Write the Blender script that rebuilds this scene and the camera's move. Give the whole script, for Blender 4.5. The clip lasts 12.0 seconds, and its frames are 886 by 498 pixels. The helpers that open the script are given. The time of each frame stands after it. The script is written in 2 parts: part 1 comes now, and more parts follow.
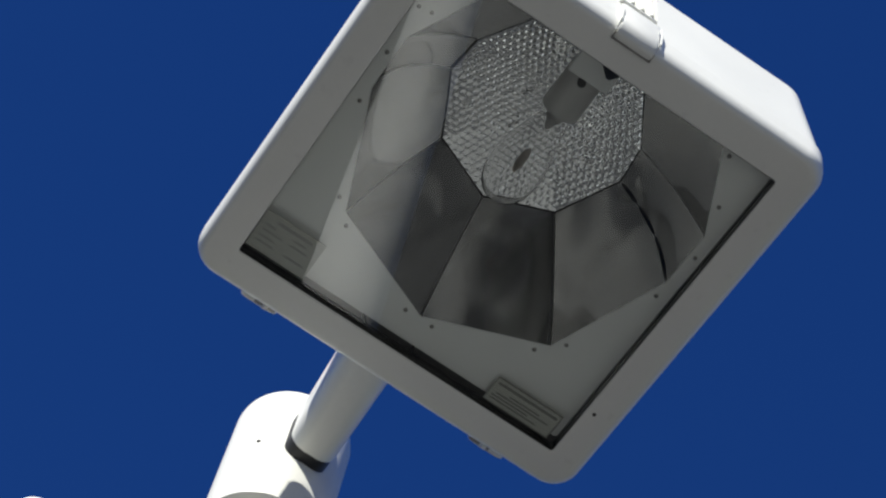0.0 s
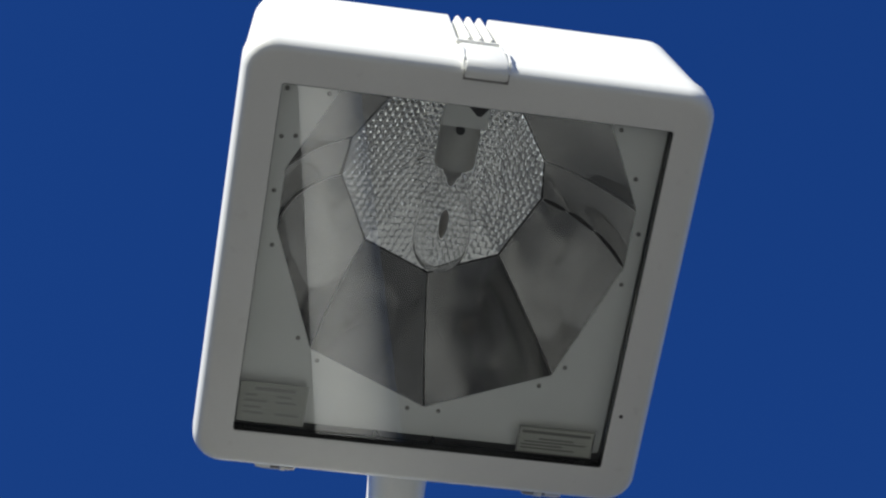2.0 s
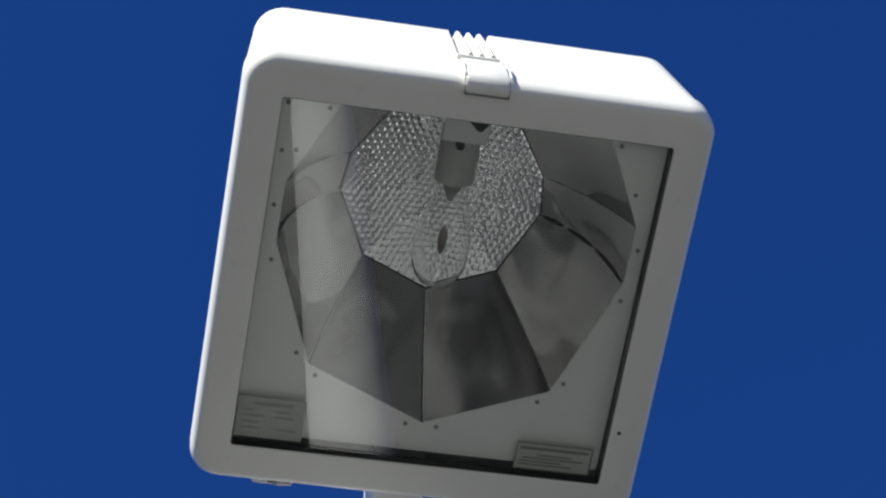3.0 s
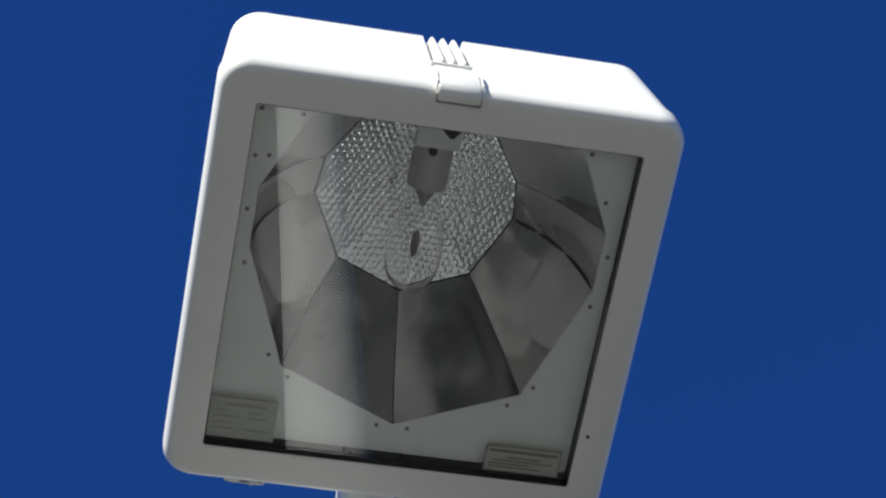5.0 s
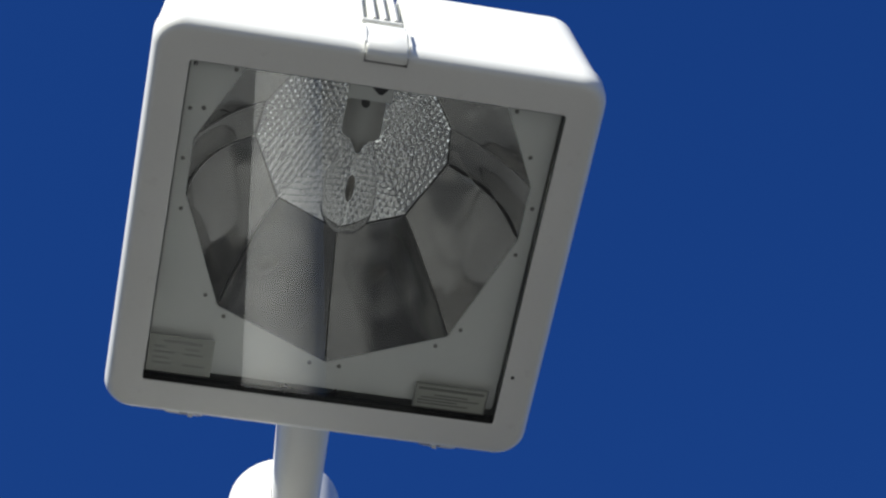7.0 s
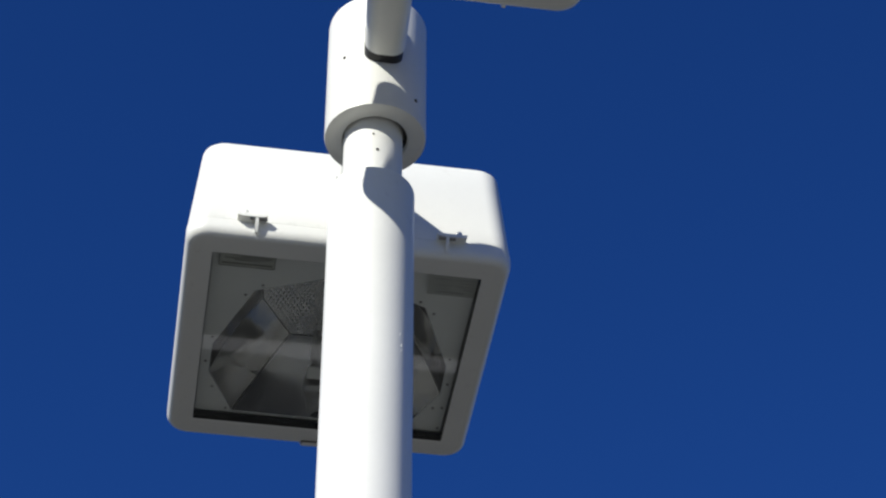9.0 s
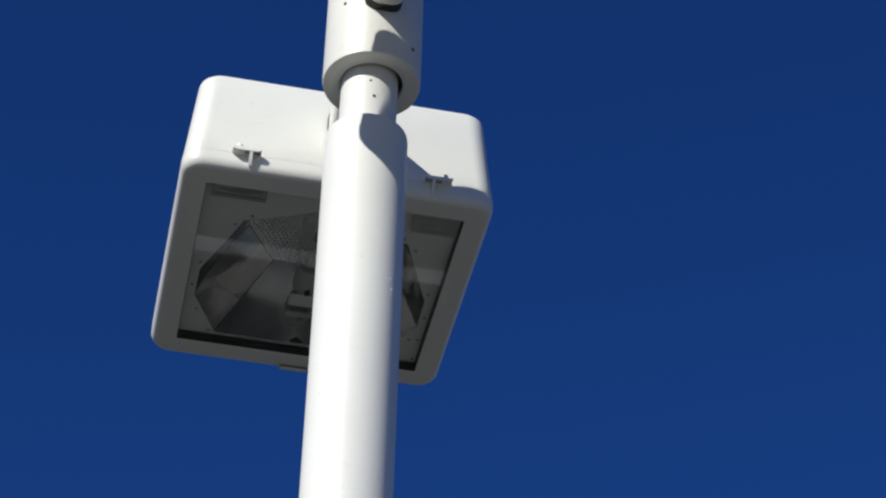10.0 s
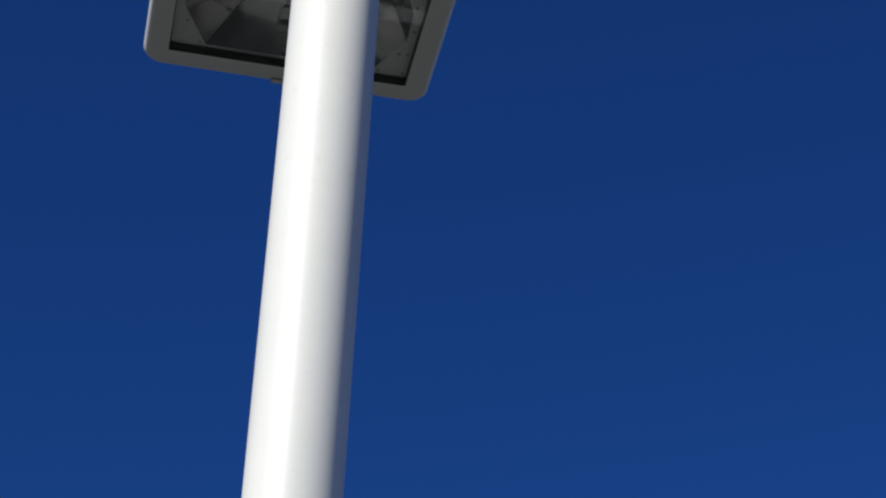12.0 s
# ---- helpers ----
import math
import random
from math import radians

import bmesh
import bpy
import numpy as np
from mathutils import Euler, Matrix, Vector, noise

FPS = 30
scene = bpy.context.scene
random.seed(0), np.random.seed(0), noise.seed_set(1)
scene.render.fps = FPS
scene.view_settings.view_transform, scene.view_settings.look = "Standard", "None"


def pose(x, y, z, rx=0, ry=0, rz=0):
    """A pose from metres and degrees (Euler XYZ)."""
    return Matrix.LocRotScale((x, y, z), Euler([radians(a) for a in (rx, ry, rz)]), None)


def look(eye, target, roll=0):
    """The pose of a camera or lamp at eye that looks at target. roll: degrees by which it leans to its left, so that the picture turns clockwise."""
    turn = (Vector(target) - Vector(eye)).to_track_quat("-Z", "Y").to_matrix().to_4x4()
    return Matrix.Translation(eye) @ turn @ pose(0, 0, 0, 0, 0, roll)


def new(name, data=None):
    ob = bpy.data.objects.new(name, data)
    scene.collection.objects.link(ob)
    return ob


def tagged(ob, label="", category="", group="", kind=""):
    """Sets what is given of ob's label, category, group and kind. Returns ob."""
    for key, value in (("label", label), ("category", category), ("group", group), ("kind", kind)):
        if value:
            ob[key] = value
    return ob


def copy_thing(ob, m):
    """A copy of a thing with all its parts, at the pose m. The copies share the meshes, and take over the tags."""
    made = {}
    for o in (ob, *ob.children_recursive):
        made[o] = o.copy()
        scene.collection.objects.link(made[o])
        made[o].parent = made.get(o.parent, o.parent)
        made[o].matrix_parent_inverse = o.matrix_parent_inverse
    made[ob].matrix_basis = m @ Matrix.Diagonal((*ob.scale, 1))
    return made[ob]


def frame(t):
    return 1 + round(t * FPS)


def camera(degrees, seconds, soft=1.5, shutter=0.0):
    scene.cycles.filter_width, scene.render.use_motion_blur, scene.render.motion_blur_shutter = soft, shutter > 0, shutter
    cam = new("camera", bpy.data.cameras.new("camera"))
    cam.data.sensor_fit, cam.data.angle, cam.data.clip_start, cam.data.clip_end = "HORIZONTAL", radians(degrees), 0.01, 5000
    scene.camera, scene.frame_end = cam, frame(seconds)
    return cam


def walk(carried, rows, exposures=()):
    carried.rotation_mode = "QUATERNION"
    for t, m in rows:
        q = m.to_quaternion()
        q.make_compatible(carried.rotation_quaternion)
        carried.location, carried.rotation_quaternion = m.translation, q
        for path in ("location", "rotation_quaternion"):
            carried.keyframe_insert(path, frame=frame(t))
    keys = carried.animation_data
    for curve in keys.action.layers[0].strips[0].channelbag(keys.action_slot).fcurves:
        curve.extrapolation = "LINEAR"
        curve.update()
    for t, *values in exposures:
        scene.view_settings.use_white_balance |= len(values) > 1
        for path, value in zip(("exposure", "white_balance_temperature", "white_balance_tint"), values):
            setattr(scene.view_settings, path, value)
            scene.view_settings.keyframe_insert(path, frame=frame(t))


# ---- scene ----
H = 3.65            # height of the lamp heads' lower face
CY = 0.460          # pole axis to the middle of a head
cam = camera(22.091, 12.0, soft=2.3)
PATH = [
    (0, pose(-0.3613, -1.3493, 1.6629, 153.948, -7.053, -33.473)),
    (0.5, pose(-0.3511, -1.3590, 1.6634, 153.996, -0.299, -22.110)),
    (1, pose(-0.3413, -1.3651, 1.6628, 155.234, 1.422, -16.511)),
    (1.5, pose(-0.3216, -1.3728, 1.6578, 156.041, 3.077, -10.793)),
    (2, pose(-0.3115, -1.3920, 1.6425, 155.178, 4.328, -9.267)),
    (2.5, pose(-0.3159, -1.3844, 1.6468, 155.256, 4.679, -9.283)),
    (3, pose(-0.3280, -1.3820, 1.6431, 155.701, 4.630, -9.745)),
    (3.2, pose(-0.3300, -1.3849, 1.6410, 155.776, 4.514, -10.116)),
    (4.8, pose(-0.3154, -1.4195, 1.6338, 155.091, 4.742, -10.116)),
    (5, pose(-0.3101, -1.4234, 1.6334, 154.991, 4.440, -10.323)),
    (5.5, pose(-0.2791, -1.4367, 1.6325, 153.959, 4.240, -10.416)),
    (6, pose(-0.2476, -1.4596, 1.6275, 153.340, 4.206, -9.375)),
    (6.5, pose(-0.2263, -1.4949, 1.6198, 152.006, 3.509, -9.445)),
    (6.7, pose(-0.2236, -1.5276, 1.6156, 151.806, 3.103, -10.885)),
    (8.3, pose(-0.2464, -1.8940, 1.5384, 136.784, 0.861, -9.320)),
    (8.5, pose(-0.2454, -1.9458, 1.5282, 134.481, 0.024, -8.943)),
    (9, pose(-0.2349, -2.0749, 1.5080, 132.716, 0.109, -8.857)),
    (9.5, pose(-0.2677, -2.1508, 1.4941, 130.943, -1.347, -11.288)),
    (10, pose(-0.3120, -2.1952, 1.4838, 130.017, -1.144, -11.772)),
    (10.5, pose(-0.3353, -2.2033, 1.4717, 128.821, -0.290, -13.439)),
    (11, pose(-0.3095, -2.2037, 1.4532, 125.952, -0.060, -13.154)),
    (11.5, pose(-0.2541, -2.1993, 1.4293, 124.573, -2.843, -12.274)),
    (12, pose(-0.2251, -2.1865, 1.4045, 124.101, -2.264, -11.324)),
]
walk(cam, PATH, exposures=[(0.0, 0.4), (0.9, 0.60), (2.0, 0.65), (7.0, 0.65), (8.4, 0.62), (9.0, 0.22), (9.5, -0.02), (11.0, -0.22), (12.0, -0.24)])

# ---- sky, sun ----
SUN_FROM = Vector((-1.08, -1.0, 0.94)).normalized()
world = bpy.data.worlds.new("sky")
scene.world = world
world.use_nodes = True
wn, wl = world.node_tree.nodes, world.node_tree.links
sky = wn.new("ShaderNodeTexSky")
sky.sky_type = "NISHITA"
sky.sun_disc = False
sky.sun_elevation = math.asin(SUN_FROM.z)
sky.sun_rotation = math.atan2(SUN_FROM.x, SUN_FROM.y)
sky.altitude, sky.air_density, sky.dust_density, sky.ozone_density = 1500, 1.0, 0.0, 4.0
deep = wn.new("ShaderNodeVectorMath")
deep.operation = "MULTIPLY"
wc = wn.new("ShaderNodeTexCoord")
up = wn.new("ShaderNodeSeparateXYZ")
wl.new(wc.outputs["Generated"], up.inputs[0])
haze = wn.new("ShaderNodeMapRange")       # pale haze at the horizon, deep blue of dry air above
haze.inputs["From Min"].default_value, haze.inputs["From Max"].default_value = 0.02, 0.42
wl.new(up.outputs["Z"], haze.inputs["Value"])
air = wn.new("ShaderNodeMix")
air.data_type = "VECTOR"
wl.new(haze.outputs[0], air.inputs["Factor"])
air.inputs[4].default_value, air.inputs[5].default_value = (0.90, 0.95, 1.05), (0.27, 0.76, 1.68)
wl.new(air.outputs[1], deep.inputs[1])
wl.new(sky.outputs[0], deep.inputs[0])
wl.new(deep.outputs[0], wn["Background"].inputs["Color"])
wn["Background"].inputs["Strength"].default_value = 0.05

sun = bpy.data.lights.new("sun", "SUN")
sun.energy, sun.angle, sun.color = 5.0, radians(0.53), (1.0, 0.972, 0.88)
new("sun", sun).matrix_world = look(SUN_FROM * 30, (0, 0, 0))


# ---- materials ----
def material(name, colour, rough=0.5, metal=0.0, vary=0.06, scale=30.0, bump=0.0, bump_scale=900.0, spots=0.0, coat=0.0):
    m = bpy.data.materials.new(name)
    m.use_nodes = True
    n, l = m.node_tree.nodes, m.node_tree.links
    b = n["Principled BSDF"]
    b.inputs["Roughness"].default_value = rough
    b.inputs["Metallic"].default_value = metal
    b.inputs["Coat Weight"].default_value = coat
    co = n.new("ShaderNodeTexCoord")
    big = n.new("ShaderNodeTexNoise")
    big.inputs["Scale"].default_value = scale
    big.inputs["Detail"].default_value = 6
    l.new(co.outputs["Object"], big.inputs["Vector"])
    fine = n.new("ShaderNodeTexNoise")
    fine.inputs["Scale"].default_value = scale * 14
    fine.inputs["Detail"].default_value = 3
    l.new(co.outputs["Object"], fine.inputs["Vector"])
    add = n.new("ShaderNodeMath")
    add.operation = "MULTIPLY_ADD"
    add.inputs[1].default_value = 0.4
    l.new(fine.outputs["Fac"], add.inputs[0])
    l.new(big.outputs["Fac"], add.inputs[2])
    ramp = n.new("ShaderNodeMapRange")
    ramp.inputs["From Min"].default_value, ramp.inputs["From Max"].default_value = 0.4, 1.0
    ramp.inputs["To Min"].default_value, ramp.inputs["To Max"].default_value = 1 - vary, 1 + vary
    l.new(add.outputs[0], ramp.inputs["Value"])
    mul = n.new("ShaderNodeVectorMath")
    mul.operation = "MULTIPLY"
    mul.inputs[0].default_value = colour
    l.new(ramp.outputs[0], mul.inputs[1])
    tint = mul.outputs[0]
    if spots:
        sp = n.new("ShaderNodeTexNoise")
        sp.inputs["Scale"].default_value, sp.inputs["Detail"].default_value = 55, 8
        l.new(co.outputs["Object"], sp.inputs["Vector"])
        cut = n.new("ShaderNodeMapRange")
        cut.inputs["From Min"].default_value, cut.inputs["From Max"].default_value = 0.64, 0.74
        cut.inputs["To Max"].default_value = spots
        l.new(sp.outputs["Fac"], cut.inputs["Value"])
        mix = n.new("ShaderNodeMix")
        mix.data_type = "RGBA"
        l.new(cut.outputs[0], mix.inputs["Factor"])
        l.new(tint, mix.inputs["A"])
        mix.inputs["B"].default_value = (0.30, 0.27, 0.22, 1)
        tint = mix.outputs["Result"]
    l.new(tint, b.inputs["Base Color"])
    rr = n.new("ShaderNodeMapRange")
    rr.inputs["To Min"].default_value, rr.inputs["To Max"].default_value = rough * 0.85, min(1, rough * 1.15)
    l.new(big.outputs["Fac"], rr.inputs["Value"])
    l.new(rr.outputs[0], b.inputs["Roughness"])
    if bump:
        bt = n.new("ShaderNodeTexNoise")
        bt.inputs["Scale"].default_value = bump_scale
        l.new(co.outputs["Object"], bt.inputs["Vector"])
        bp = n.new("ShaderNodeBump")
        bp.inputs["Strength"].default_value, bp.inputs["Distance"].default_value = bump, 0.001
        l.new(bt.outputs["Fac"], bp.inputs["Height"])
        l.new(bp.outputs[0], b.inputs["Normal"])
    return m


def glass(name, rough=0.0, tint=(1, 1, 1, 1)):
    m = bpy.data.materials.new(name)
    m.use_nodes = True
    b = m.node_tree.nodes["Principled BSDF"]
    b.inputs["Base Color"].default_value = tint
    b.inputs["Transmission Weight"].default_value = 1.0
    b.inputs["Roughness"].default_value = rough
    b.inputs["IOR"].default_value = 1.5
    return m


def sheet_glass(name):
    """Flat clear glass: straight through, with a gloss that grows at grazing angles."""
    m = bpy.data.materials.new(name)
    m.use_nodes = True
    n, l = m.node_tree.nodes, m.node_tree.links
    n.remove(n["Principled BSDF"])
    face = n.new("ShaderNodeLayerWeight")
    face.inputs["Blend"].default_value = 0.5
    p5 = n.new("ShaderNodeMath")
    p5.operation = "POWER"
    p5.inputs[1].default_value = 5
    l.new(face.outputs["Facing"], p5.inputs[0])
    fr = n.new("ShaderNodeMath")
    fr.operation = "MULTIPLY_ADD"
    fr.inputs[1].default_value, fr.inputs[2].default_value = 0.95, 0.056
    l.new(p5.outputs[0], fr.inputs[0])
    clear, gloss, mix = n.new("ShaderNodeBsdfTransparent"), n.new("ShaderNodeBsdfAnisotropic"), n.new("ShaderNodeMixShader")
    clear.inputs["Color"].default_value = (0.975, 0.985, 0.975, 1)
    gloss.inputs["Roughness"].default_value = 0.0
    l.new(fr.outputs[0], mix.inputs[0])
    l.new(clear.outputs[0], mix.inputs[1])
    l.new(gloss.outputs[0], mix.inputs[2])
    l.new(mix.outputs[0], n["Material Output"].inputs["Surface"])
    return m


WHITE = material("white powder coat", (0.785, 0.79, 0.745), 0.38, 0, 0.025, 12, 0.12, 700, 0.10)
POLE = material("white pole paint", (0.785, 0.79, 0.76), 0.42, 0, 0.03, 9, 0.15, 500, 0.12)
PANEL = material("white enamelled sheet", (0.86, 0.862, 0.83), 0.30, 0, 0.04, 14)
ALU = material("bright aluminium sheet", (0.64, 0.635, 0.625), 0.125, 1.0, 0.10, 20)
PEBBLE = material("hammered aluminium", (0.96, 0.96, 0.96), 0.02, 1.0, 0.03, 60)
RUBBER = material("black rubber", (0.018, 0.018, 0.019), 0.6, 0, 0.2, 50)
HOLE = material("dark recess", (0.03, 0.028, 0.025), 0.7, 0, 0.2, 50)
STEEL = material("dull steel", (0.30, 0.29, 0.27), 0.42, 1.0, 0.15, 90)
SOCKET = material("grey porcelain", (0.52, 0.515, 0.49), 0.4, 0, 0.06, 40)
FOIL_PALE = material("pale foil", (0.48, 0.485, 0.44), 0.35, 0, 0.06, 40)
INK_PALE = material("pale ink", (0.31, 0.31, 0.29), 0.6, 0, 0.1, 60)
FOIL = material("pale label foil", (0.50, 0.50, 0.44), 0.35, 0, 0.06, 40)
INK = material("faded grey ink", (0.19, 0.19, 0.17), 0.6, 0, 0.1, 60)
QUARTZ = material("darkened quartz", (0.26, 0.23, 0.19), 0.35, 0, 0.08, 80)
PANE = sheet_glass("clear sheet glass")
BULB = glass("bulb glass")
# pale tone set for the light thrown up by the added slab
CONCRETE = material("bounce slab concrete", (0.195, 0.190, 0.169), 0.85, 0, 0.15, 2.0, 0.5, 150)
ASPHALT = material("asphalt", (0.031, 0.031, 0.029), 0.9, 0, 0.18, 1.3, 0.6, 120)
LINE = material("road paint", (0.42, 0.41, 0.39), 0.7, 0, 0.35, 5)


# ---- mesh helpers ----
def part(name, bm, mat, parent=None, label="", smooth=False, at=None):
    me = bpy.data.meshes.new(name)
    bmesh.ops.recalc_face_normals(bm, faces=bm.faces)
    bm.to_mesh(me)
    bm.free()
    me.materials.append(mat)
    if smooth:
        me.shade_smooth()
        me.set_sharp_from_angle(angle=radians(smooth))
    ob = new(name, me)
    ob.parent = parent
    if at is not None:
        ob.matrix_basis = at
    return tagged(ob, label)


def share(name, ob, parent, at):
    o = new(name, ob.data)
    o.parent, o.matrix_basis = parent, at
    return o


def rounded(hx, hy, r, n=8):
    """A rounded rectangle about the origin, with straight sides also cut into pieces."""
    out = []
    for cx, cy, a0 in ((hx - r, hy - r, 0), (r - hx, hy - r, 90), (r - hx, r - hy, 180), (hx - r, r - hy, 270)):
        for k in range(n + 1):
            a = radians(a0 + 90 * k / n)
            out.append((cx + r * math.cos(a), cy + r * math.sin(a)))
    return out


def loft(bm, rings, closed=False, cap_start=False, cap_end=False):
    vs = [[bm.verts.new(p) for p in ring] for ring in rings]
    n = len(vs[0])
    pairs = list(zip(vs, vs[1:])) + ([(vs[-1], vs[0])] if closed else [])
    for a, b in pairs:
        for i in range(n):
            bm.faces.new((a[i], a[(i + 1) % n], b[(i + 1) % n], b[i]))
    if cap_start:
        bm.faces.new(vs[0])
    if cap_end:
        bm.faces.new(vs[-1])
    return vs


def lathe(profile, n=48, axis="z", closed=False, caps=(False, False)):
    bm = bmesh.new()
    rings = []
    for r, h in profile:
        ring = []
        for i in range(n):
            a = 2 * math.pi * i / n
            c, s = r * math.cos(a), r * math.sin(a)
            ring.append((c, s, h) if axis == "z" else (c, h, s))
        rings.append(ring)
    loft(bm, rings, closed, *caps)
    return bm


def block(sx, sy, sz, bevel=0.0, seg=2):
    bm = bmesh.new()
    bmesh.ops.create_cube(bm, size=1)
    bmesh.ops.scale(bm, vec=(sx, sy, sz), verts=bm.verts)
    if bevel:
        bmesh.ops.bevel(bm, geom=bm.edges, offset=bevel, segments=seg, affect="EDGES", profile=0.5)
    return bm


def prism(poly, depth, axis="z"):
    """poly in the plane, pushed along the axis by depth, centred."""
    bm = bmesh.new()
    to = {"z": lambda u, v, d: (u, v, d), "x": lambda u, v, d: (d, u, v), "y": lambda u, v, d: (u, d, v)}[axis]
    loft(bm, [[to(u, v, d) for u, v in poly] for d in (-depth / 2, depth / 2)], False, True, True)
    return bm


# ---- ground ----
bm = bmesh.new()
N = 24
edge = [(math.copysign(abs(k / N) ** 3, k) * 2000) for k in range(-N, N + 1)]
grid = [[bm.verts.new((x, y, 0)) for x in edge] for y in edge]
for j in range(2 * N):
    for i in range(2 * N):
        bm.faces.new((grid[j][i], grid[j][i + 1], grid[j + 1][i + 1], grid[j + 1][i]))
ground = tagged(part("ground", bm, ASPHALT), "dark worn asphalt of an open parking lot", "ground", kind="structure")
line = part("painted_line", block(9.0, 0.085, 0.006, 0.002, 1), LINE, None, at=pose(0, 4.81, 0.0032))
tagged(line, "faded white painted parking line on asphalt", "road marking", kind="structure")

# unseen slab, added to bounce more light to the near head
bounce_slab = block(7.0, 6.5, 0.14, 0.015, 2)
tagged(part("pavement", bounce_slab, CONCRETE, None, at=pose(2.2, -3.37, 0.05)), "unseen pale concrete slab added to bounce light up at the heads", "pavement", kind="structure")

# ---- pole ----
pole = tagged(new("light_pole"), "tall round white painted steel lamp pole with narrower top tenon", "lamp pole")
shaft = [(0.0549, -0.01), (0.0549, 0.6), (0.0549, 1.5), (0.0549, 2.4), (0.0549, H - 0.1262), (0.0545, H - 0.1245), (0.0535, H - 0.1236), (0.0390, H - 0.1225)]
part("shaft", lathe(shaft, 72, caps=(True, True)), POLE, pole, smooth=40)
part("tenon", lathe([(0.0385, H - 0.130), (0.0385, H + 0.15)], 64, caps=(True, True)), POLE, pole, smooth=40)


def set_screw(parent, r, ang, z, size, mat, name="set_screw"):
    prof = [(size, -0.002), (size, 0.0006), (size * 0.75, 0.0012), (size * 0.45, 0.0004), (size * 0.4, -0.001)]
    ob = part(name, lathe(prof, 14, axis="y", caps=(True, True)), mat, parent, "dark recessed screw", smooth=50)
    ob.matrix_basis = pose(0, 0, z, 0, 0, math.degrees(ang)) @ pose(0, -r, 0, 0, 0, 180)
    return ob


set_screw(pole, 0.0385, 0.035, H - 0.0766, 0.0021, HOLE, "bolt")
set_screw(pole, 0.0385, -0.11, H - 0.049, 0.0014, HOLE, "bolt")

for z, a, r in ((0.388, 38, 0.0022), (0.404, 41, 0.0030), (0.412, 40, 0.0016), (0.972, 52, 0.0024), (0.994, 51, 0.0030), (1.003, 52, 0.0018)):
    r *= 0.55
    bm = lathe([(r, -0.0006), (r * 0.9, 0.0001), (r * 0.55, 0.0003), (r * 0.1, 0.0004)], 12, axis="y", caps=(True, True))
    drip = part("paint_drip", bm, POLE, pole, "raised blob of white paint", smooth=60)
    drip.matrix_basis = pose(0, 0, H - z, 0, 0, a) @ pose(0, -0.0549, 0, 0, 0, 180) @ Matrix.Diagonal((0.8, 1, 1.7, 1))

# ---- pole-top fitter ----
fitter = tagged(new("pole_top_fitter"), "white round cast fitter slipped over the pole tenon, holding two arms", "pole fitter")
fitter.location = (0.0025, 0, H)
prof = [(0.0420, 0.02), (0.0420, -0.019), (0.0435, -0.0215), (0.0455, -0.0222), (0.0635, -0.0222), (0.0658, -0.0212), (0.0666, -0.018),
        (0.0666, 0.186), (0.0660, 0.1895), (0.0640, 0.1915), (0.02, 0.1925), (0.0005, 0.1926)]
part("sleeve", lathe(prof, 72, caps=(False, True)), WHITE, fitter, smooth=35)
# near-black ring stands for the shade up inside the sleeve
part("bore_shade", lathe([(0.0383, -0.0150), (0.0425, -0.0150), (0.0425, -0.010), (0.0383, -0.010)], 48, closed=True), HOLE, fitter, "dark ring for the shade in the gap round the tenon", smooth=40)
set_screw(fitter, 0.0666, -0.8168, 0.0805, 0.0024, HOLE)
set_screw(fitter, 0.0666, 0.7742, 0.0113, 0.0027, HOLE)

# ---- lamp head: built once at its own middle, -y away from the pole ----
W = 0.2293
head = tagged(new("floodlight"), "square white floodlight with glass face and faceted aluminium reflector", "floodlight",
              group="floodlights on the pole")
head.location = (0, -CY, H)


def on(pts, z):
    return [(x, y, z) for x, y in pts]


# door frame round the glass
OX, OY = 0.1900, 0.1877


def skew(bm):
    """The seam under the housing runs lower towards the pole."""
    for v in bm.verts:
        if 0.0335 < v.co.z < 0.0370:
            v.co.z -= 0.0019 + 0.017 * v.co.y


bm = bmesh.new()
rings = [on(rounded(W, W, 0.030), 0.0340), on(rounded(W, W, 0.030), 0.0165)]
for a in (15, 30, 45, 60, 75, 90):     # wide soft edge
    k = 0.0108 * (1 - math.cos(radians(a)))
    rings.append(on(rounded(W - k, W - k, 0.030 - 0.5 * k), 0.0165 * (1 - math.sin(radians(a)))))
rings += [on(rounded(OX + 0.0012, OY + 0.0012, 0.0040), 0.0),
          on(rounded(OX, OY, 0.0032), 0.0012), on(rounded(OX, OY, 0.0032), 0.0050), on(rounded(OX + 0.016, OY + 0.016, 0.008), 0.0052),
          on(rounded(W - 0.010, W - 0.010, 0.024), 0.0180), on(rounded(W - 0.0045, W - 0.0045, 0.027), 0.0340)]
loft(bm, rings, closed=True)
skew(bm)
door = part("door_frame", bm, WHITE, head, "white cast door frame with rounded edges", smooth=28)

bm = bmesh.new()
loft(bm, [on(rounded(OX - 0.0004, OY - 0.0004, 0.003), 0.0012), on(rounded(OX - 0.0004, OY - 0.0004, 0.003), 0.0172),
          on(rounded(OX + 0.008, OY + 0.008, 0.006), 0.0172), on(rounded(OX + 0.008, OY + 0.008, 0.006), 0.0056),
          on(rounded(OX - 0.0001, OY - 0.0001, 0.003), 0.0054), on(rounded(OX - 0.0001, OY - 0.0001, 0.003), 0.0012)], closed=True)
part("glass_gasket", bm, RUBBER, head, "black glazing gasket", smooth=30)
bm = bmesh.new()
loft(bm, [on(rounded(OX - 0.0006, OY - 0.0006, 0.003), z) for z in (0.0062, 0.0102)], False, True, True)
pane = part("glass_pane", bm, PANE, head, "clear flat glass")
pane.visible_shadow = False


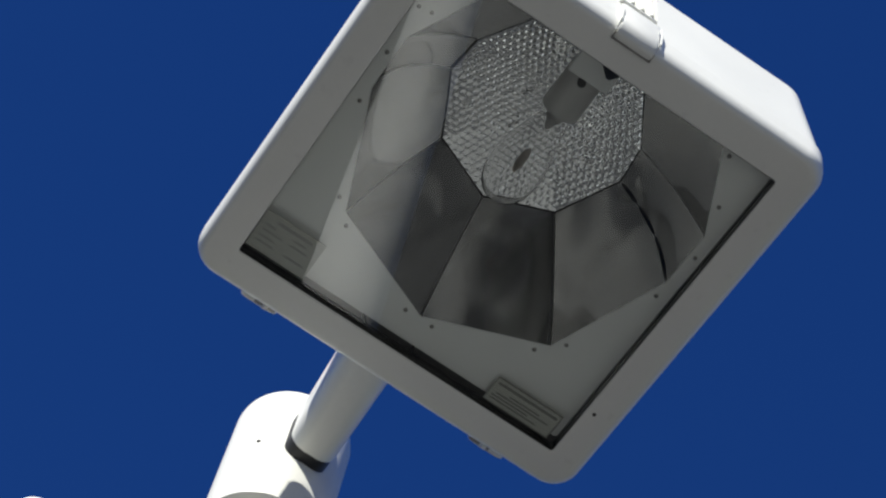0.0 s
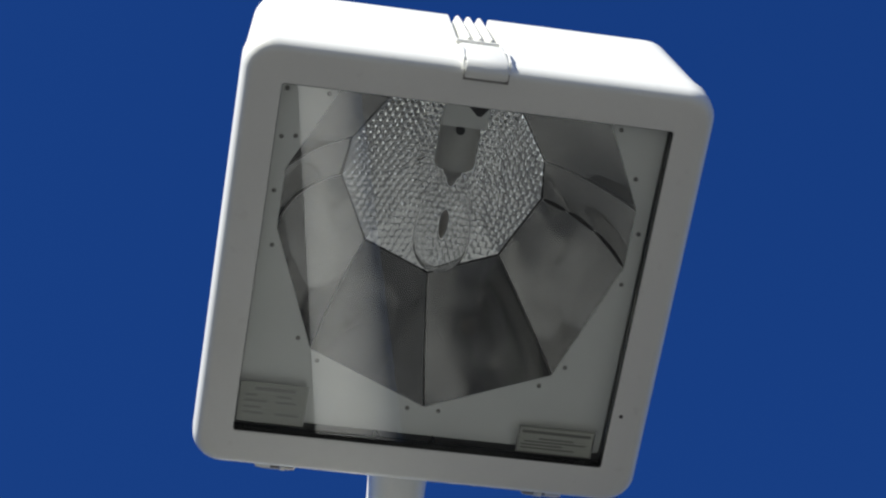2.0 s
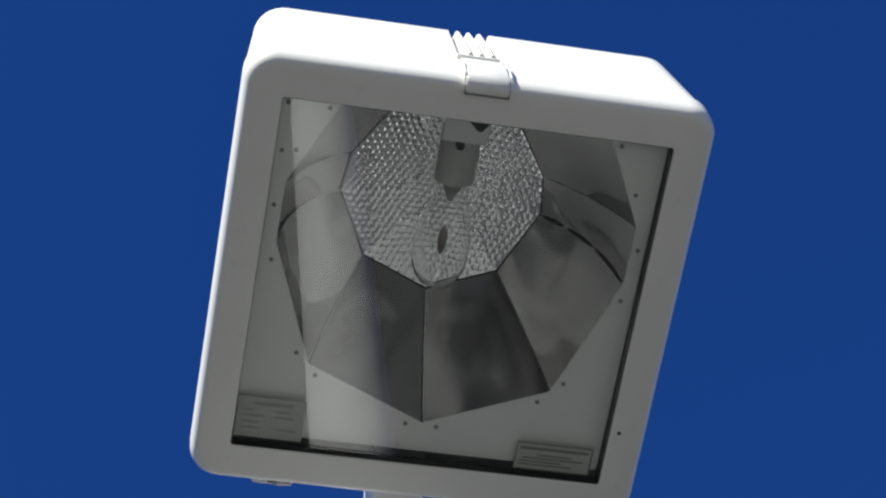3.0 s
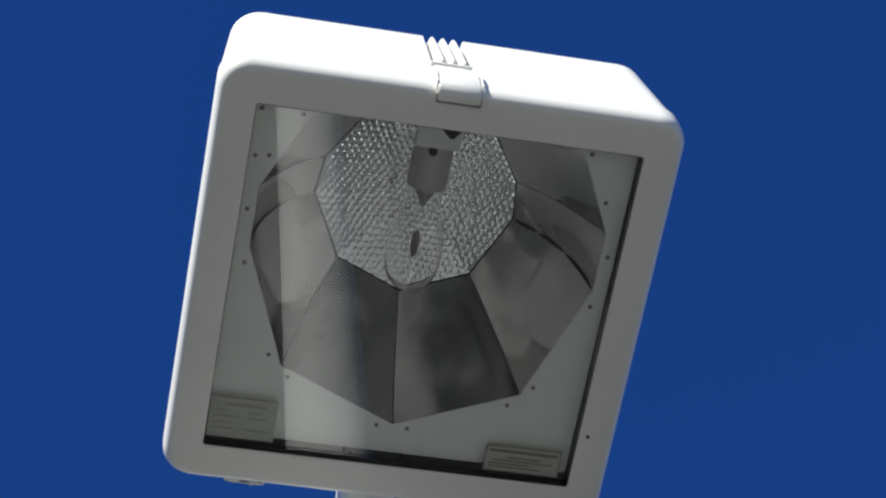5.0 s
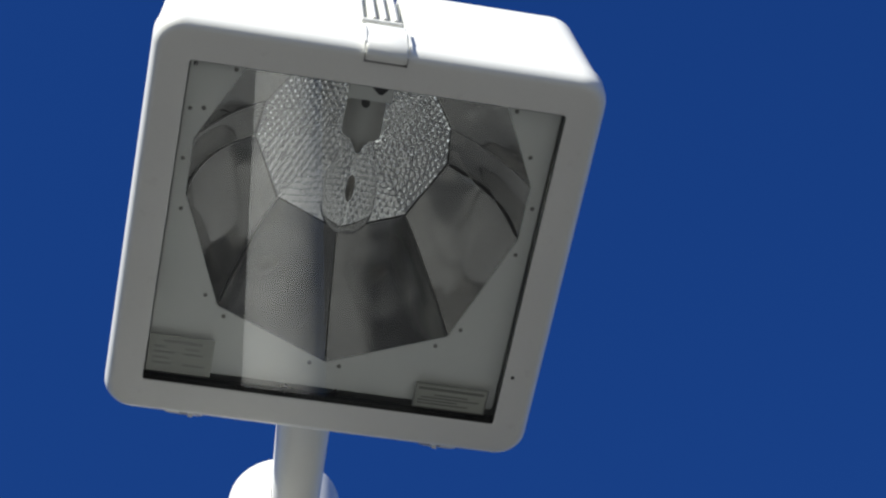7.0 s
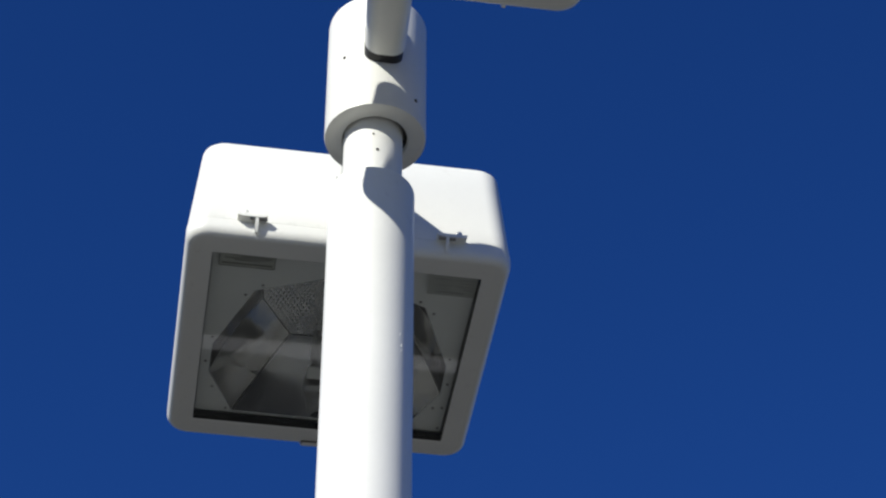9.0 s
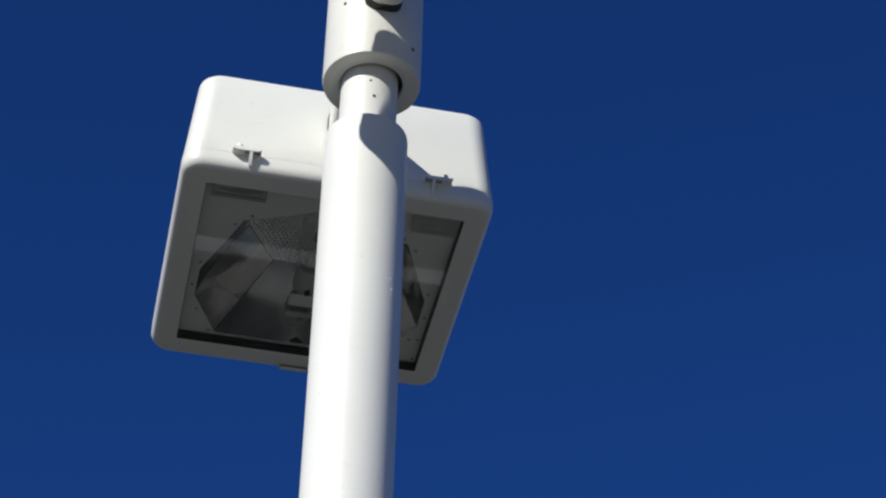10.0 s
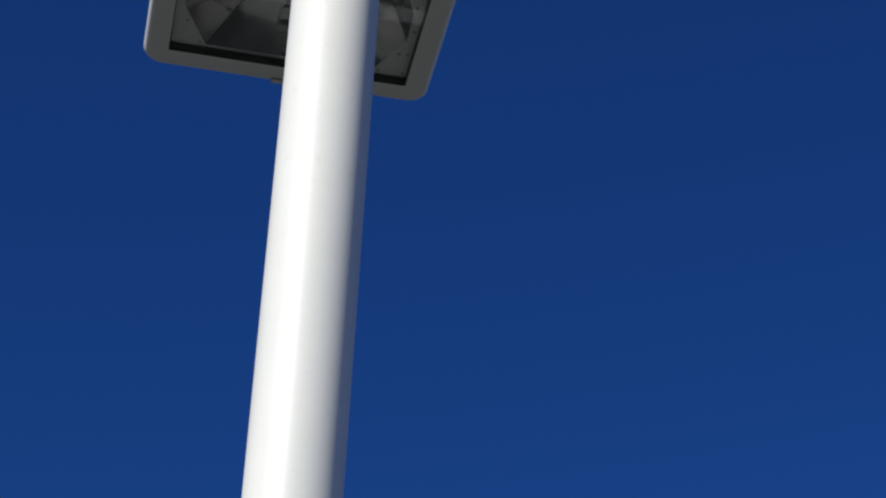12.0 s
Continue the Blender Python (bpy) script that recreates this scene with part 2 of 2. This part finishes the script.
# housing: tapered shell with a notched, finned outer end
def wall(z, r, notch=0.0, inset=0.0):
    half = half_at(z) - inset
    wide = W - 0.0012 - (z - Z0) / (Z1 - Z0) * 0.0125 - inset
    pts = list(rounded(wide, half, r, 8))
    k = 27     # after the third corner: the outer side, from -x to +x
    side = [(-0.0212, -half), (-0.0206, -half + notch), (0.0206, -half + notch), (0.0212, -half)]
    return on(pts[:k] + side + pts[k:], z)


Z0, Z1 = 0.0362, 0.1985


def half_at(z):
    return W - 0.0012 - (z - Z0) / (Z1 - Z0) * 0.0140


bm = bmesh.new()
rings = [wall(Z0, 0.028, 0, 0.004), wall(Z0, 0.029, 0, 0.0008), wall(Z0 + 0.001, 0.029)]
for z, nt in ((0.060, 0), (0.0740, 0), (0.0745, 0.013), (0.120, 0.013), (0.150, 0.013), (Z1 - 0.014, 0.013)):
    rings.append(wall(z, 0.030, nt))
for a in (20, 40, 60, 80):
    rings.append(wall(Z1 - 0.014 + 0.014 * math.sin(radians(a)), 0.030, 0.013, 0.014 * (1 - math.cos(radians(a)))))
rings.append(wall(Z1, 0.028, 0.013, 0.022))
loft(bm, rings, False, False, True)
skew(bm)
housing = part("housing", bm, WHITE, head, "white tapered cast housing", smooth=30)
for x in (-0.0112, 0.0, 0.0112):
    poly = []
    for u, v in ((-0.0050, 0.0), (-0.0036, -0.009), (-0.0022, -0.0133), (0.0, -0.0145), (0.0022, -0.0133), (0.0036, -0.009), (0.0050, 0.0)):
        poly.append((u, v))
    bm = bmesh.new()
    rings = []
    for z, sc, k in ((0.0750, 1.0, 1.42), (0.125, 1.0, 1.25), (0.160, 0.95, 1.10), (Z1 - 0.012, 0.9, 0.95), (Z1 - 0.004, 0.75, 0.62), (Z1 - 0.0005, 0.5, 0.25)):
        rings.append([(u * sc, v * k - half_at(z) + 0.0135, z) for u, v in poly])
    loft(bm, rings, False, True, True)
    part("fin", bm, WHITE, housing, smooth=30, at=pose(x, 0, 0))

# latch: a bent strap from the housing over the door frame
bm = bmesh.new()
prof = [(0.0580, 0.0), (0.0580, -0.0016), (0.0440, -0.0026), (0.0250, -0.0042), (0.0120, -0.0046), (0.0035, -0.0022), (-0.0030, 0.0040),
        (-0.0040, 0.0080), (-0.0030, 0.0118), (-0.0004, 0.0128), (0.0, 0.0100), (0.0, 0.0070)]
rings = []
for x, s in ((-0.0208, 0.6), (-0.0200, 0.85), (-0.0185, 1), (0.0185, 1), (0.0200, 0.85), (0.0208, 0.6)):
    rings.append([(x, -W + o * (s if o < 0 else 1) - (0.0 if s == 1 else (0.0018 if o > 0.01 else 0)), z) for z, o in prof])
loft(bm, rings, False, True, True)
latch = part("latch", bm, WHITE, head, "white bent latch plate", smooth=35)
for sx in (-1, 1):
    part("latch_wire", prism([(-W + 0.0045, -0.0016), (-W - 0.0045, 0.0080), (-W - 0.0062, 0.030), (-W - 0.0030, 0.052), (-W - 0.0010, 0.052),
                              (-W - 0.0040, 0.030), (-W - 0.0025, 0.0090), (-W + 0.0060, 0.0004)], 0.0016, "x"), WHITE, latch,
         at=pose(sx * 0.0222, 0, 0))
# dark strips outlining the latch's lower end
part("latch_line", prism([(-W + 0.0126, -0.0002), (-W + 0.0126, -0.0026), (-W + 0.0140, -0.0026), (-W + 0.0140, -0.0002)], 0.0424, "x"), STEEL, latch)
for sx in (-1, 1):
    part("latch_line", prism([(-W + 0.0040, -0.0008), (-W + 0.0140, -0.0008), (-W + 0.0140, -0.0026), (-W + 0.0060, -0.0026)], 0.0012, "x"), STEEL, latch, at=pose(sx * 0.0212, 0, 0))
part("ledge", block(0.0425, 0.013, 0.0050, 0.001, 1), WHITE, latch, at=pose(-0.0030, -half_at(0.074) + 0.0020, 0.0722))

# dark filler ring: the seam's shadow line put into colour
bm = bmesh.new()
loft(bm, [on(rounded(W - 0.0026, W - 0.0026, 0.0290), 0.0339), on(rounded(W - 0.0026, W - 0.0026, 0.0290), 0.0364),
          on(rounded(W - 0.0044, W - 0.0044, 0.027), 0.0364), on(rounded(W - 0.0044, W - 0.0044, 0.027), 0.0339)], closed=True)
skew(bm)
part("seam_shade", bm, RUBBER, head, "dark filler ring for the shadow line in the door seam", smooth=30)

# hinges on the pole side
for x in (-0.1402, 0.1402):
    m = 1 if x > 0 else -1
    hinge = part("hinge", prism([(-0.0215, 0.0030), (0.0215, 0.0030), (0.0200, -0.0012), (0.0140, -0.0030), (-0.0140, -0.0030), (-0.0200, -0.0012)], 0.0140, "y"),
                 WHITE, head, "small cast hinge lug", at=pose(x, W + 0.0060, 0.0284), smooth=30)
    part("lug", prism([(-0.0065, -0.0205), (-0.0035, -0.0225), (0.0060, -0.0060), (0.0066, 0.0020), (-0.0065, 0.0020)], 0.0046, "x"), WHITE, hinge, at=pose(-m * 0.0065, 0, 0), smooth=30)
    part("knob", lathe([(0.0046, 0.0), (0.0046, 0.0078), (0.0036, 0.0094)], 14, caps=(True, True)), WHITE, hinge, at=pose(m * 0.0105, 0.0010, 0.0018), smooth=40)
    part("pin", lathe([(0.0022, -0.0110), (0.0028, -0.0100), (0.0028, 0.0120), (0.0022, 0.0130)], 14, axis="y", caps=(True, True)), STEEL, hinge,
         at=pose(-m * 0.008, 0.0030, -0.0030, 0, 0, 90), smooth=40)

# arm and gasket
bm = bmesh.new()
rings = []
for y, hx, hz in ((W - 0.012, 0.0300, 0.0465), (0.255, 0.0295, 0.0457), (0.33, 0.0280, 0.0450), (0.376, 0.0272, 0.0445), (0.3805, 0.0268, 0.0440)):
    cx = -0.0065 + 0.0100 * (y - 0.22) / 0.16
    rings.append([(x + cx, y, 0.1010 + z) for x, z in rounded(hx, hz, 0.021, 8)])
loft(bm, rings, False, True, True)
part("arm", bm, WHITE, head, "short white arm with rounded edges", smooth=35)
bm = bmesh.new()
ring0 = [(x + 0.0034, z) for x, z in rounded(0.0252, 0.0436, 0.020, 8)]
rings = []
for y0, grow in ((0.3800, 0.0), (0.3800, 0.0004), (None, 0.0004), (None, 0.0)):
    rings.append([(x * (1 + grow / 0.027), (y0 if y0 else CY - math.sqrt(0.0662 ** 2 - x * x)), 0.1010 + z * (1 + grow / 0.04)) for x, z in ring0])
loft(bm, rings, closed=True)
part("arm_gasket", bm, RUBBER, head, "black rubber gasket", smooth=35)

# black ring that draws the slit where arm meets housing
bm = bmesh.new()
loft(bm, [[(x * k - 0.0061, y, 0.1010 + z * k) for x, z in rounded(0.0298, 0.0463, 0.021, 8)] for y, k in
          ((half_at(0.06) - 0.014, 1.05), (half_at(0.06) + 0.0022, 1.05), (half_at(0.06) + 0.0022, 0.98), (half_at(0.06) - 0.014, 0.98))], closed=True)
part("root_ring", bm, RUBBER, head, "black ring at the arm root", smooth=35)

# reflector: white panel with a faceted, bright bowl
RIM = [(0, -0.1478), (0.1236, -0.0963), (0.1740, 0.0310), (0.1745, 0.0942), (0.1330, 0.1815)]
INNER = [(0, -0.0625), (0.0712, -0.0330), (0.1058, 0.0370), (0.1010, 0.0790), (0.0520, 0.1560)]
BULGE = [0.4, 0.5, 1.5, 0.5, 0.2]
RIM = RIM + [(-x, v) for x, v in RIM[:0:-1]]
BULGE = BULGE + BULGE[:0:-1]
INNER = INNER + [(-x, v) for x, v in INNER[:0:-1]]
DENT = {1: 0.0007, 2: 0.0005, 3: 0.0005, 7: 0.0004}     # the more dented sheets
PZ, IZ = 0.0180, 0.1600
bm = bmesh.new()
outer = [bm.verts.new((x, y - 0.0025, PZ)) for x, y in rounded(0.1885, 0.1830, 0.004, 4)]
inner = [bm.verts.new((x, -v, PZ)) for x, v in RIM]
edges = [bm.edges.new((a, b)) for loop in (outer, inner) for a, b in zip(loop, loop[1:] + loop[:1])]
bmesh.ops.triangle_fill(bm, use_beauty=True, edges=edges)
ext = bmesh.ops.extrude_face_region(bm, geom=list(bm.faces))
bmesh.ops.translate(bm, vec=(0, 0, 0.0012), verts=[g for g in ext["geom"] if isinstance(g, bmesh.types.BMVert)])
panel = part("reflector_panel", bm, PANEL, head, "white enamelled sheet panel")


def bowl(i, u, s):
    """A place on the bowl: facet i, u across it, s from rim (0) to the inner edge (1)."""
    j = (i + 1) % len(RIM)
    rx, rv = RIM[i][0] + (RIM[j][0] - RIM[i][0]) * u, RIM[i][1] + (RIM[j][1] - RIM[i][1]) * u
    ix, iv = INNER[i][0] + (INNER[j][0] - INNER[i][0]) * u, INNER[i][1] + (INNER[j][1] - INNER[i][1]) * u
    b = 4 * s * (1 - s) * (BULGE[i] + (BULGE[j] - BULGE[i]) * u)
    x, v, z = rx + (ix - rx) * s, rv + (iv - rv) * s, PZ + (IZ - PZ) * s
    d = math.hypot(x, v - 0.04) or 1
    wob = 0.0007 * noise.noise((x * 16, v * 16, i * 3.1)) * min(1, 6 * u * (1 - u)) + DENT.get(i, 0.0002) * noise.noise((x * 40, v * 40, 7.0 + i))
    out = 0.008 * b + wob
    return x + x / d * out, v + (v - 0.04) / d * out, z + 0.010 * b + wob


for i in range(len(RIM)):
    bm = bmesh.new()
    NU, NS = 14, 14
    g = [[bm.verts.new((lambda p: (p[0], -p[1], p[2]))(bowl(i, 0.006 + 0.988 * a / NU, 0.002 + 0.99 * b / NS))) for a in range(NU + 1)] for b in range(NS + 1)]
    for b in range(NS):
        for a in range(NU):
            bm.faces.new((g[b][a], g[b][a + 1], g[b + 1][a + 1], g[b + 1][a]))
    part("reflector_facet", bm, ALU, head, "polished aluminium reflector facet", smooth=60)

# dark seam between two facets, bridged by two tabs
for s0, s1 in ((0.03, 0.44), (0.48, 0.74), (0.79, 0.98)):
    bm = bmesh.new()
    rings = []
    for k in range(9):
        x, v, z = bowl(2, 0.0, s0 + (s1 - s0) * k / 8)
        wd = 0.0021 * (1 - 0.55 * abs(2 * k / 8 - 1) ** 3)
        rings.append([(x + wd * math.cos(a), -v + wd * math.sin(a), z - 0.0006) for a in (0.3, 2.0, 3.6, 5.2)])
    loft(bm, rings, False, True, True)
    part("facet_seam", bm, HOLE, head, "dark open seam between facets")

# hammered crown of the reflector
C0 = (0.0, 0.045)


def edge_at(a):
    dx, dv = math.cos(a), math.sin(a)
    best = 1.0
    for (x0, v0), (x1, v1) in zip(INNER, INNER[1:] + INNER[:1]):
        ex, ev = x1 - x0, v1 - v0
        den = dx * ev - dv * ex
        if abs(den) < 1e-9:
            continue
        t = ((x0 - C0[0]) * ev - (v0 - C0[1]) * ex) / den
        s = ((x0 - C0[0]) * dv - (v0 - C0[1]) * dx) / den
        if t > 0 and -1e-6 <= s <= 1 + 1e-6:
            best = min(best, t)
    return best


NA, NR = 900, 176
ang = np.arange(NA) * 2 * np.pi / NA
rad = np.array([edge_at(a) for a in ang])
S = (np.arange(NR + 1) / NR)[:, None]
X, V = C0[0] + S * (rad * np.cos(ang))[None], C0[1] + S * (rad * np.sin(ang))[None]
P = 0.0077
wx = X * (1 + 9 * (V - 0.05) ** 2) + 0.0006 * np.sin(V * 70)
wv = V + 0.0009 * np.sin(X * 70 + V * 25)
best = np.full(X.shape, 9.0)
row = np.round(wv / (P * 0.866))
for dr in (-1, 0, 1):
    r_ = row + dr
    off = np.where(np.mod(r_, 2) == 0, 0.0, 0.5)
    c_ = np.round(wx / P - off)
    jx = 0.09 * np.sin(r_ * 12.9898 + c_ * 78.233) * P
    jv = 0.09 * np.sin(r_ * 39.346 + c_ * 11.135) * P
    best = np.minimum(best, np.hypot(wx - (c_ + off) * P - jx, wv - r_ * P * 0.866 - jv))
Z = IZ + 0.020 * (1 - S ** 2) - 0.0009 * np.clip(1 - (best / (P * 0.49)) ** 2, 0, 1) * np.clip((1 - S) * 30, 0, 1)
for dx, dv in ((-0.0686, 0.0101), (0.0653, 0.0313)):     # two knocked dents
    Z += 0.0030 * np.exp(-((X - dx) ** 2 + (V - dv) ** 2) / 0.0034 ** 2)
verts = np.stack([X, -V, Z], -1).reshape(-1, 3)
faces = [(r * NA + a, r * NA + (a + 1) % NA, (r + 1) * NA + (a + 1) % NA, (r + 1) * NA + a) for r in range(NR) for a in range(NA)]
me = bpy.data.meshes.new("reflector_crown")
me.from_pydata(verts.tolist(), [], faces)
me.materials.append(PEBBLE)
me.shade_smooth()
crown = tagged(new("reflector_crown", me), "hammered pebbled aluminium")
crown.parent = head

bm = bmesh.new()
tube = []
for k in range(len(INNER)):
    (xa, va), (xb, vb) = INNER[k - 1], INNER[k]
    (xc, vc) = INNER[(k + 1) % len(INNER)]
    d1, d2 = Vector((xb - xa, vb - va)).normalized(), Vector((xc - xb, vc - vb)).normalized()
    out = Vector((d1.y + d2.y, -d1.x - d2.x)).normalized()
    g = 1.0 if vb < 0.05 else 0.5
    tube.append([(xb + out.x * o * g, -(vb + out.y * o * g), IZ + h * g) for o, h in ((-0.0011, -0.0004), (0.0, -0.0013), (0.0009, -0.0004), (0.0, 0.0006))])
loft(bm, tube, closed=True)
part("crown_seam", bm, HOLE, head, "dark gap round the crown")

# open slot beside the crown, its shade laid in as a dark solid
(xa, va), (xb, vb) = INNER[6], INNER[7]
slot = [(xa, -va), (xb + 0.0004, -vb), (xb - 0.0034, -vb - 0.004), (xa - 0.0056, -va + 0.001)]
bm = bmesh.new()
loft(bm, [[(x, y, IZ - h) for x, y in slot] for h in (0.0, 0.0022)], False, True, True)
part("slot_shade", bm, HOLE, head, "dark piece for the shade in the slot beside the crown")

# lamp: socket, clear bulb, arc tube; it lies along the head
LZ = 0.105
socket = part("lamp_socket", lathe([(0.0150, -0.1420), (0.0205, -0.1400), (0.0205, -0.0862), (0.0200, -0.0852), (0.0120, -0.0850)], 32, axis="y", caps=(True, True)),
              SOCKET, head, "grey porcelain lamp socket", smooth=40, at=pose(0, 0, LZ))
part("bracket", block(0.046, 0.027, 0.003, 0.001, 1), PANEL, socket, "pale metal bracket", at=pose(0, -0.1490, 0.080 - LZ, 3, 0, 0))
part("socket_screw", lathe([(0.0045, -0.003), (0.0045, 0.004), (0.003, 0.005)], 14, caps=(True, True)), RUBBER, socket, at=pose(-0.0030, -0.1315, -0.0225), smooth=40)
part("spring_clip", prism([(-0.016, -0.012), (0.015, -0.012), (0.004, 0.0030), (0.0, 0.0030)], 0.002, "z"), RUBBER, socket, "black spring clip",
     at=pose(0.002, -0.174, 0.022 - LZ))
prof = [(0.0165, -0.0850), (0.0180, -0.070), (0.0215, -0.055), (0.0262, -0.038), (0.0292, -0.020), (0.0298, -0.004), (0.0280, 0.010), (0.0230, 0.021), (0.0170, 0.0285), (0.0060, 0.0320), (0.0006, 0.0325)]
inn = [(max(0.0004, r - 0.0011), h - 0.0009 * (h > 0.02)) for r, h in prof]
bulb = part("bulb", lathe(prof + inn[::-1], 40, axis="y"), BULB, head, "clear glass bulb", smooth=60, at=pose(0, 0, LZ))
bulb.visible_shadow = False
part("arc_tube", lathe([(0.0012, -0.034), (0.0036, -0.030), (0.0044, -0.024), (0.0044, -0.014), (0.0034, -0.008), (0.0012, -0.003)], 20, axis="y", caps=(True, True)),
     QUARTZ, bulb, "darkened arc tube", smooth=50)
part("stem", lathe([(0.0100, -0.0852), (0.0092, -0.076), (0.0050, -0.070), (0.0034, -0.064), (0.0010, -0.062)], 16, axis="y", caps=(True, True)), SOCKET, bulb, "pinched glass stem", smooth=50)

# panel screws
screw = None
for x, v in ((-0.1823, 0.1294), (-0.1688, 0.1315), (-0.1818, 0.0726), (-0.1763, 0.0147), (-0.1375, -0.0834), (-0.1151, -0.1063), (-0.0165, -0.1490),
             (0.0154, -0.1490), (0.1129, -0.1077), (0.1356, -0.0840), (0.1749, 0.0152), (0.1810, 0.0717), (0.1669, 0.1296), (0.1427, 0.1785), (-0.1427, 0.1785), (-0.1830, 0.1790)):
    at = pose(x, 0.0018 - v, PZ)
    if screw is None:
        screw = part("panel_screw", lathe([(0.0023, 0.0004), (0.0023, -0.0008), (0.0014, -0.0016), (0.0004, -0.0017)], 12, caps=(True, True)), STEEL, panel, smooth=40, at=at)
    else:
        share("panel_screw", screw, panel, at)


# labels with bars in place of print
def sticker(x0, x1, v0, v1, bars, border, foil, ink):
    w, h = x1 - x0, v1 - v0
    lab = part("label", block(w, h, 0.0006), foil, head, "pale printed rating label", at=pose((x0 + x1) / 2, -(v0 + v1) / 2 - 0.0015, 0.0107))
    for bx, bv, bw, bh in bars:
        part("text_bar", block(bw * w, bh * h, 0.0004), ink, lab, at=pose((bx + bw / 2 - 0.5) * w, (bv + bh / 2 - 0.5) * h, -0.0006))
    if border:
        for bx, bv, bw, bh in ((0, 0, 1, 0.04), (0, 0.96, 1, 0.04), (0, 0.04, 0.015, 0.92), (0.985, 0.04, 0.015, 0.92)):
            part("border", block(bw * w, bh * h, 0.0004), ink, lab, at=pose((bx + bw / 2 - 0.5) * w, (bv + bh / 2 - 0.5) * h, -0.0006))


# (bars count from the outer edge towards the pole)
sticker(0.1000, 0.1795, -0.1850, -0.1540, [(0.05, 0.16, 0.90, 0.10), (0.28, 0.42, 0.46, 0.05), (0.10, 0.54, 0.80, 0.05), (0.06, 0.66, 0.55, 0.05), (0.06, 0.78, 0.70, 0.05)], True, FOIL, INK)
sticker(-0.1880, -0.1195, -0.1830, -0.1375, [(0.22, 0.12, 0.60, 0.07), (0.08, 0.30, 0.18, 0.04), (0.56, 0.30, 0.22, 0.04), (0.08, 0.44, 0.34, 0.04), (0.55, 0.44, 0.3, 0.04),
                                            (0.08, 0.60, 0.26, 0.04), (0.08, 0.74, 0.30, 0.04), (0.55, 0.74, 0.35, 0.04)], False, FOIL_PALE, INK_PALE)

copy_thing(head, pose(0, CY, H, 0, 0, 180))
# a single dark screw on one door frame only
part("dot_screw", lathe([(0.0021, -0.0004), (0.0019, -0.0010), (0.0010, -0.0008)], 14, caps=(True, True)), HOLE, door, at=pose(0.1991, 0.1252, 0.0))
